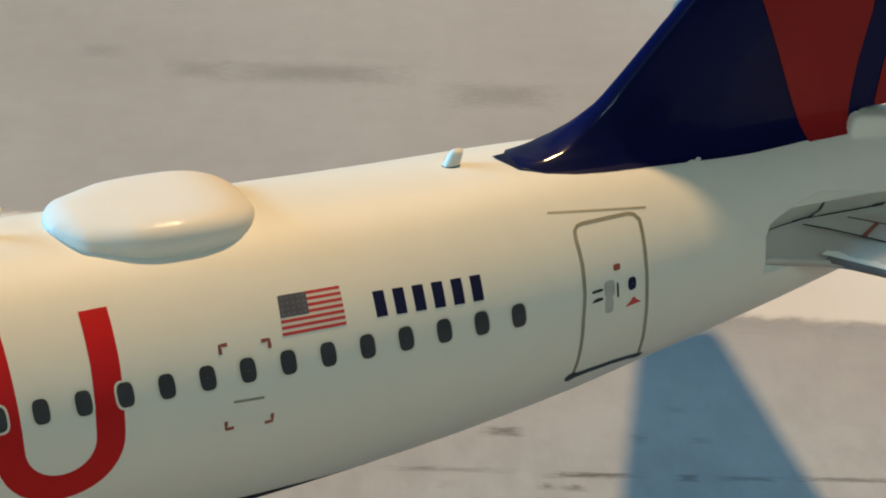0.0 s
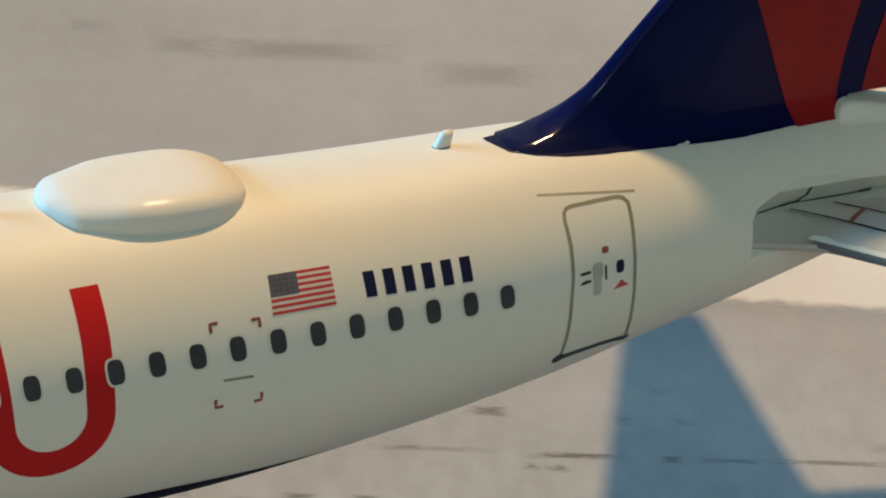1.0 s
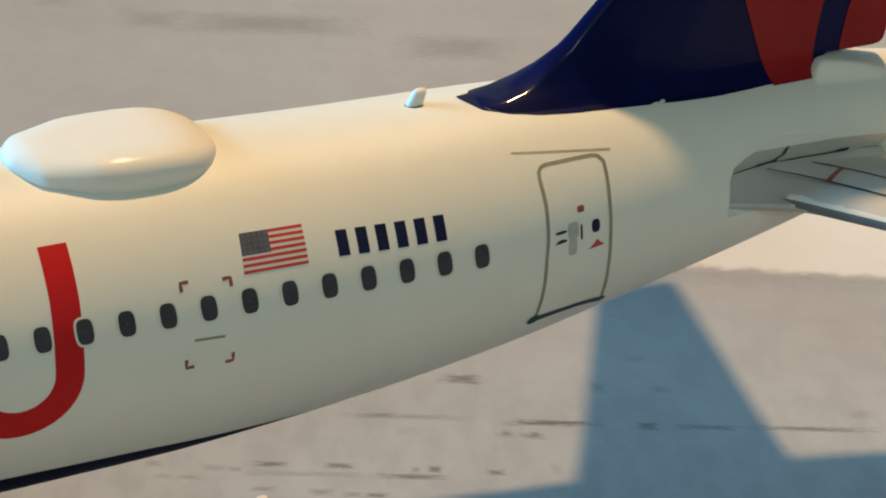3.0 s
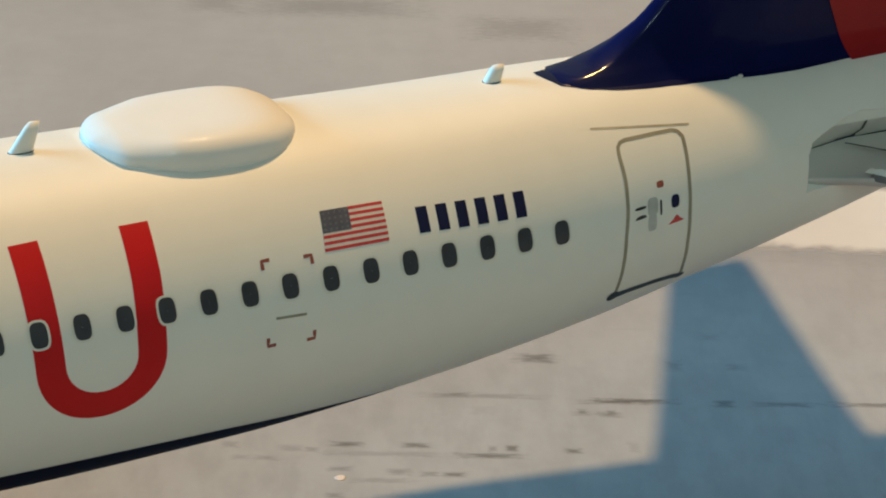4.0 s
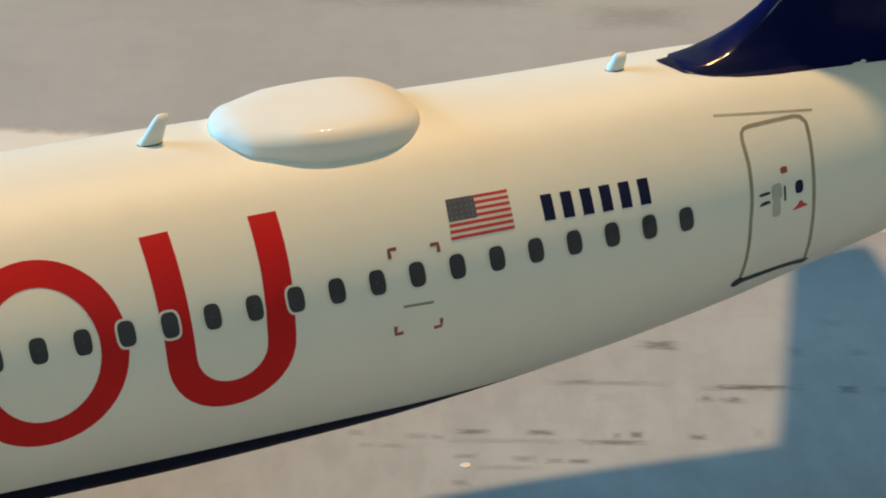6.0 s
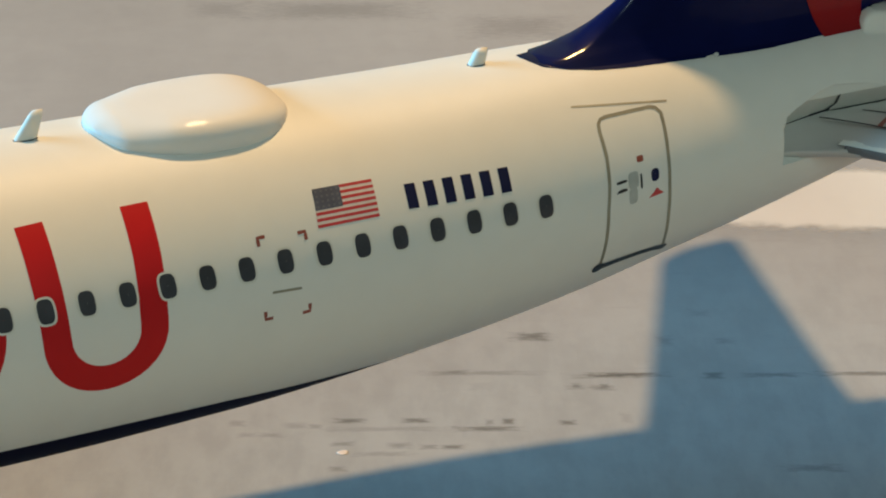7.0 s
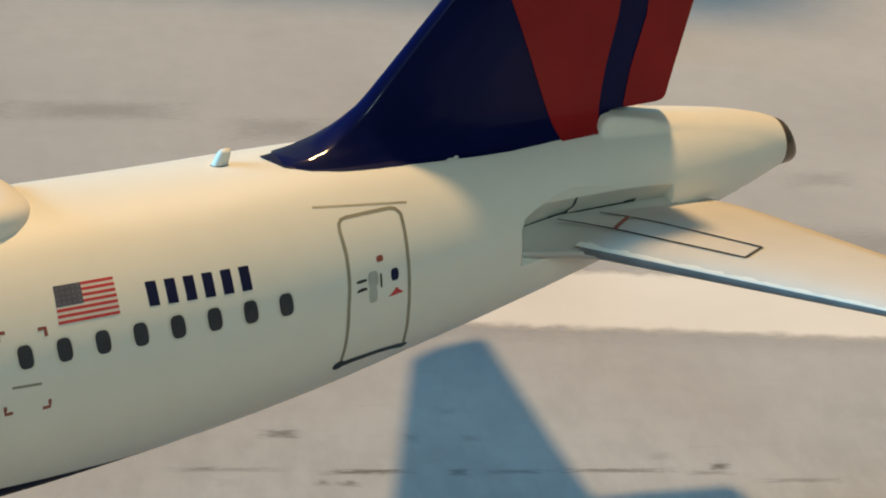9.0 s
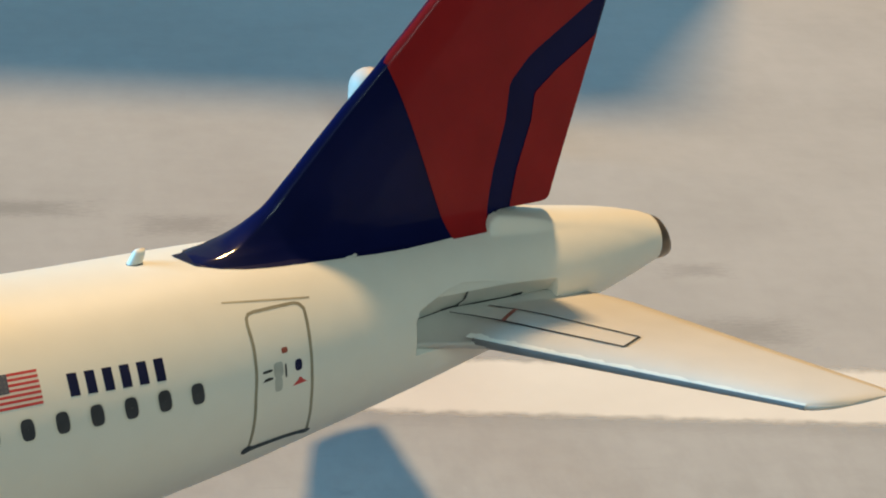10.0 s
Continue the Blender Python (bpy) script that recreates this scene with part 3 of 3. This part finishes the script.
for x, a, w, h in ((9.88, 65.6, 0.16, 0.05), (9.98, 66.4, 0.09, 0.07)):
    spot("paint_chip", x, a, w, h, WHITE, fin, 1.6, 0.022, lean=0.4)

B1 = ((0.9, 2.25, 3.374, 3.88, 4.1), (11.80, 11.278, 10.833, 10.617, 10.52))
BL = ((1.06, 1.871, 2.62, 3.245, 3.645, 4.328, 4.55), (12.507, 12.613, 12.773, 12.805, 13.169, 14.316, 14.7))
BR = ((1.125, 1.8, 2.547, 2.997, 3.307, 3.718, 3.9), (12.97, 13.083, 13.294, 13.316, 13.711, 14.385, 14.7))
fin_panel("red_panel", lambda z: fin_le(z) if z > 3.9 else max(float(np.interp(z, *B1)), fin_le(z)), lambda z: min(float(np.interp(z, *BL)), fin_te(z)), 0.9, 6.9, "red painted chevron on the fin")
fin_panel("red_panel", lambda z: min(float(np.interp(z, *BR)), fin_te(z) - 0.01), lambda z: fin_te(z), 1.0, 3.82, "red painted chevron on the fin")

# exhaust
pts = []
for x, r in ((15.70, 0.36), (15.86, 0.368), (15.98, 0.36), (16.05, 0.33), (16.055, 0.28), (15.97, 0.26)):
    pts.append([(x - 0.09 * math.sin(a), r * math.cos(a), 0.165 + r * math.sin(a)) for a in (2 * math.pi * i / 40 for i in range(40))])
part("exhaust_ring", *grid(pts, close=True, caps=True), BARE, plane, "brown bare metal exhaust ring")

# tailplanes
BASE = ((0, 0.0), (0.006, 0.32), (0.02, 0.55), (0.05, 0.78), (0.12, 0.96), (0.25, 1.0), (0.35, 0.97), (0.45, 0.9), (0.57, 0.76), (0.7, 0.6), (0.8, 0.44), (0.825, 0.40), (0.9, 0.28), (1.0, 0.07))
AIR = ((0, 0.0), (0.006, 0.19), (0.02, 0.35), (0.05, 0.57), (0.12, 0.86), (0.25, 1.0), (0.35, 0.97), (0.45, 0.9), (0.57, 0.76), (0.7, 0.6), (0.8, 0.44), (0.825, 0.40), (0.9, 0.28), (1.0, 0.07))


def tail_section(s, side=-1):
    """Leading edge, trailing edge, middle height and half thickness at s from root (0) to tip (1); the starboard one sits further forward."""
    root = max(1 - s / 0.2, 0) ** 1.6
    back = -0.20 if side > 0 else 0.0
    return 10.62 + 3.63 * s - 0.45 * root + back, 14.15 + 1.5 * s + back, -0.155 + 0.205 * s - 0.09 * root, 0.20 - 0.115 * s


def tail_top(x, s, side):
    a, b, mid, half = tail_section(s, side)
    return mid + half * float(np.interp((x - a) / (b - a), *zip(*AIR)))


def tailplane(side):
    rows = []
    for s in [-0.036, 0.0, 0.01, 0.02, 0.03, 0.045, 0.06, 0.08, 0.1] + [i / 24 for i in range(3, 24)] + [0.975, 0.99, 1.0, 1.008, 1.013]:
        a, b, mid, half = tail_section(s, side)
        if s > 0.96:
            k = (s - 0.96) / 0.053
            a, b, half = a + 0.55 * k ** 2.2, b - 0.1 * k ** 2.2, half * max(1 - k ** 3 * 0.75, 0.1)
        y = 0.62 + 5.63 * s
        full = min(max(1.6 - s / 0.05, 0), 1)          # the root is a full block inside its seat
        nose = max(1 - s / 0.24, 0)                    # and droops towards its front
        low = [(a + (b - a) * u, side * y, mid - half * max(t, 0.8 * nose * min(u / 0.02, 1)) - nose * (0.04 + 0.15 * max(1 - u / 0.5, 0))) for u, t in BASE]
        up = [(a + (b - a) * u, side * y, mid + half * (max(t, 0.88 * full) if 0.3 < u < 0.81 else t) - 0.5 * nose * max(1 - u / 0.34, 0)) for u, t in AIR]
        up = [(x, v, max(z, under[2] + 0.015)) for (x, v, z), under in zip(up, low)]
        rows.append(up + list(reversed(low[1:])))
    return part("tailplane", *grid(rows, close=True, caps=True), TAIL, plane, "swept light grey tailplane")


def along_top(side, x, y, proud=0.012):
    return (x, side * y, tail_top(x, (y - 0.62) / 5.63, side) + proud)


for side in (-1, 1):
    tp = tailplane(side)
    # bare metal leading edge
    rows = []
    for i in range(41):
        s = 0.2 + 0.77 * i / 40
        a, b, mid, half = tail_section(s, side)
        y = side * (0.62 + 5.63 * s)
        row = [(a + (b - a) * u - 0.006, y, mid + half * t * 1.02 + 0.004) for u, t in AIR[1::-1]] + [(a + (b - a) * u - 0.006, y, mid - half * t * 1.02 - 0.004) for u, t in BASE[1:4]]
        rows.append(row)
    part("leading_edge", *grid(rows), STEEL, tp, "worn grey metal leading edge")
    # Pale ragged paint that also holds the lamp's light on the edge, as colour.
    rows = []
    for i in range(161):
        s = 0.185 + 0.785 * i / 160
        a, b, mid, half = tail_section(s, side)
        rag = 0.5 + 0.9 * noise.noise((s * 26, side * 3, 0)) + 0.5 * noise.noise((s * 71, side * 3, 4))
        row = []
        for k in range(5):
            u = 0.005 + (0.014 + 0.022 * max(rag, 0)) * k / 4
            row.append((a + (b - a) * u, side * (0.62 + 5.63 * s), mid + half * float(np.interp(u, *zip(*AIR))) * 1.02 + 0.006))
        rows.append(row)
    part("lit_worn_lip", *grid(rows), WHITE, tp, "ragged pale paint along the leading edge")

    def ink(name, pts, width, mat):
        verts, faces = [], []
        for (x0, y0), (x1, y1) in zip(pts, pts[1:]):
            t = Vector((x1 - x0, y1 - y0, 0)).normalized()
            m = Vector((-t.y, t.x, 0)) * width / 2
            k = len(verts)
            for i in range(9):
                x, y = x0 + (x1 - x0) * i / 8, y0 + (y1 - y0) * i / 8
                verts += [along_top(side, x + m.x, y + m.y), along_top(side, x - m.x, y - m.y)]
            faces += [(k + 2 * i, k + 2 * i + 1, k + 2 * i + 3, k + 2 * i + 2) for i in range(8)]
        return part(name, verts, faces, mat, tp, smooth=False)

    ink("panel_line", [(11.47, 0.93), (12.99, 3.32), (13.45, 3.08), (12.18, 0.93)], 0.045, BLACK)
    ink("red_dash", [(11.95, 1.67), (12.42, 1.31)], 0.07, RUST)
    # ink, gaps and dark strips painted for shade along the seat's wall
    y = lambda z, up=0.0: side * (seat_wall(z) + 0.012 + up)
    for name, pts, w in (("seat_mark", [(11.72, 0.32), (11.78, 0.12), (11.66, -0.06)], 0.045), ("seat_gap", [(11.46, -0.085), (11.58, -0.06), (11.76, -0.03)], 0.11), ("seat_gap", [(12.72, -0.035), (12.92, -0.02)], 0.075), ("seat_shade", [(10.72, -0.35), (11.1, -0.20), (11.46, -0.085)], 0.05), ("seat_shade", [(11.72, -0.06), (12.05, -0.045), (12.40, -0.05), (12.72, -0.05)], 0.045)):
        verts, faces = [], []
        for (x0, z0), (x1, z1) in zip(pts, pts[1:]):
            t = Vector((x1 - x0, z1 - z0, 0)).normalized()
            k = len(verts)
            verts += [(x, y(z, 0.004 if name == "seat_gap" else 0.0), z) for x, z in ((x0 - t.y * w / 2, z0 + t.x * w / 2), (x1 - t.y * w / 2, z1 + t.x * w / 2), (x1 + t.y * w / 2, z1 - t.x * w / 2), (x0 + t.y * w / 2, z0 - t.x * w / 2))]
            faces.append((k, k + 1, k + 2, k + 3))
        part(name, verts, faces, CREASE_SHADE if name == "seat_shade" else BLACK, tp, smooth=False)

# wings and gear, which carry the model
WING = [(0, 0), (0.01, 0.4), (0.05, 0.8), (0.2, 1), (0.5, 0.85), (0.8, 0.4), (1, 0.06)]
for side in (-1, 1):
    rows = []
    for s in (0, 0.1, 0.25, 0.36, 0.5, 0.75, 0.95, 1.0):
        y = 0.8 + 16.2 * s
        a, b = -14.0 + 8.6 * s, float(np.interp(s, (0, 0.33, 1), (-6.4, -6.2, -3.9)))
        mid, half = -1.95 + 1.5 * s, 0.5 - 0.36 * s
        up = [(a + (b - a) * u, side * y, mid + half * t) for u, t in WING]
        rows.append(up + [(x, yy, 2 * mid - z) for x, yy, z in reversed(up[1:])])
    part("wing", *grid(rows, close=True, caps=True), WHITE, plane, "swept white wing")


def disc(x, y, z, r, w, n=28):
    rows = [[(x + q * math.cos(a), y + dy, z + q * math.sin(a)) for a in (2 * math.pi * i / n for i in range(n))] for dy, q in ((-w, r * 0.6), (-w, r * 0.9), (-w * 0.7, r), (w * 0.7, r), (w, r * 0.9), (w, r * 0.6))]
    return grid(rows, close=True, caps=True)


for x, y, r in ((-9.2, -3.8, 0.58), (-9.2, 3.8, 0.58), (-24.2, 0, 0.38)):
    leg = box("gear_leg", (x - 0.16, y - 0.16, GROUND + r), (x + 0.16, y + 0.16, -1.7 if y else -2.2), BARE, plane, "metal landing gear leg", 0.05)
    for dy in (-0.45, 0.45):
        part("wheel", *disc(x, y + dy, GROUND + r, r, 0.2), TYRE, leg, "black rubber wheel")

# ---- things beyond the tail ----
rows = []
for r, z in [(0.40, 0.0), (0.44, 0.05), (0.45, 0.2), (0.45, 0.7), (0.45, 1.22)] + [(0.45 * math.cos(q), 1.22 + 0.46 * math.sin(q)) for q in (math.pi / 2 * i / 10 for i in range(1, 10))] + [(0.02, 1.68)]:
    rows.append([(21.56 + r * math.cos(q), 18.08 + r * math.sin(q), GROUND + z) for q in (2 * math.pi * j / 32 for j in range(32))])
tagged(part("small_peg", *grid(rows, close=True, caps=True), PEG), "small round-topped white plastic peg standing on the apron", "plastic peg")

rows = []
for i in range(9):
    a = math.pi * i / 8
    rows.append([(5.24 + (0.08 + 0.012 * math.sin(3 * q)) * math.sin(a) * math.cos(q), 1.23 + 0.07 * math.sin(a) * math.sin(q), GROUND + 0.006 - 0.006 * math.cos(a)) for q in (2 * math.pi * j / 14 for j in range(14))])
tagged(part("paper_crumb", *grid(rows, close=True), FLAG_WHITE), "tiny white paper crumb lying on the apron", "crumb")

# unseen carton, made up to cast the shadow over the apron's far side
e, f = Vector((-0.850, 0.526, 0)), Vector((0.526, 0.850, 0))
c = Vector((41.5, 29.0, 0))
verts = [(*(c + e * s + f * w)[:2], z) for z in (GROUND, GROUND + 47.0) for s, w in ((0, 0), (60, 0), (60, 26), (0, 26))]
carton = part("carton", verts, [(0, 1, 2, 3), (4, 5, 6, 7), (0, 1, 5, 4), (1, 2, 6, 5), (2, 3, 7, 6), (3, 0, 4, 7)], CARD, smooth=False)
tagged(carton, "unseen brown carton, added to shade the apron's far side", "carton")


def carton_slab(name, s0, s1, w0, w1, z0, z1, mat, label):
    v = [(*(c + e * s + f * w)[:2], GROUND + z) for z in (z0, z1) for s, w in ((s0, w0), (s1, w0), (s1, w1), (s0, w1))]
    return part(name, v, [(0, 1, 2, 3), (4, 5, 6, 7), (0, 1, 5, 4), (1, 2, 6, 5), (2, 3, 7, 6), (3, 0, 4, 7)], mat, carton, label, smooth=False)


carton_slab("flap", 0, 60, 0, 12.9, 47.05, 47.9, CARD, "closed flap of the added carton")
carton_slab("flap", 0, 60, 13.1, 26, 47.05, 47.9, CARD, "closed flap of the added carton")
carton_slab("tape", 0.2, 59.8, 10.5, 15.5, 47.95, 48.0, TAPE, "brown tape strip on the added carton")

# ---- room ----
def slab(name, lo, hi, mat, label, kind="structure", category="wall"):
    return tagged(box(name, lo, hi, mat, metres=True), label, category, kind=kind)


table = tagged(new("table"), "plain brown wooden table under the apron mat", "table")
box("tabletop", (-0.6, -0.5, -0.031), (0.7, 0.5, -0.001), WOOD, table, bevel=0.004, metres=True)
for x in (-0.55, 0.59):
    for y in (-0.45, 0.39):
        box("leg", (x, y, -0.75), (x + 0.06, y + 0.06, -0.031), WOOD, table, bevel=0.003, metres=True)
slab("floor", (-1.9, -1.9, -0.8), (1.9, 1.9, -0.75), WOOD, "brown wooden floor", category="floor")
slab("ceiling", (-1.9, -1.9, 1.7), (1.9, 1.9, 1.75), PLASTER, "dark plaster ceiling", category="ceiling")
slab("wall_east", (1.9, -1.9, -0.75), (1.98, 1.9, 1.7), PLASTER, "dark plaster wall")
slab("wall_north", (-1.9, 1.9, -0.75), (1.9, 1.98, 1.7), PLASTER, "dark plaster wall")
# The opening in this wall is added for the back fill lamp.
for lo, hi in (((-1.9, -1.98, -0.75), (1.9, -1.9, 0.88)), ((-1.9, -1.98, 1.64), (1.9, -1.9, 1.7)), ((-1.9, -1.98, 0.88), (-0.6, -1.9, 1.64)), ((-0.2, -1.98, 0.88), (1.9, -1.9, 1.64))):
    slab("wall_south", lo, hi, PLASTER, "dark plaster wall round an unseen opening")
for i, (lo, hi) in enumerate((((-1.98, -1.9, -0.75), (-1.9, 1.9, 0.15)), ((-1.98, -1.9, 1.35), (-1.9, 1.9, 1.7)), ((-1.98, -1.9, 0.15), (-1.9, 0.4, 1.35)), ((-1.98, 1.6, 0.15), (-1.9, 1.9, 1.35)))):
    slab("wall_west", lo, hi, PLASTER, "dark plaster wall round an unseen opening")
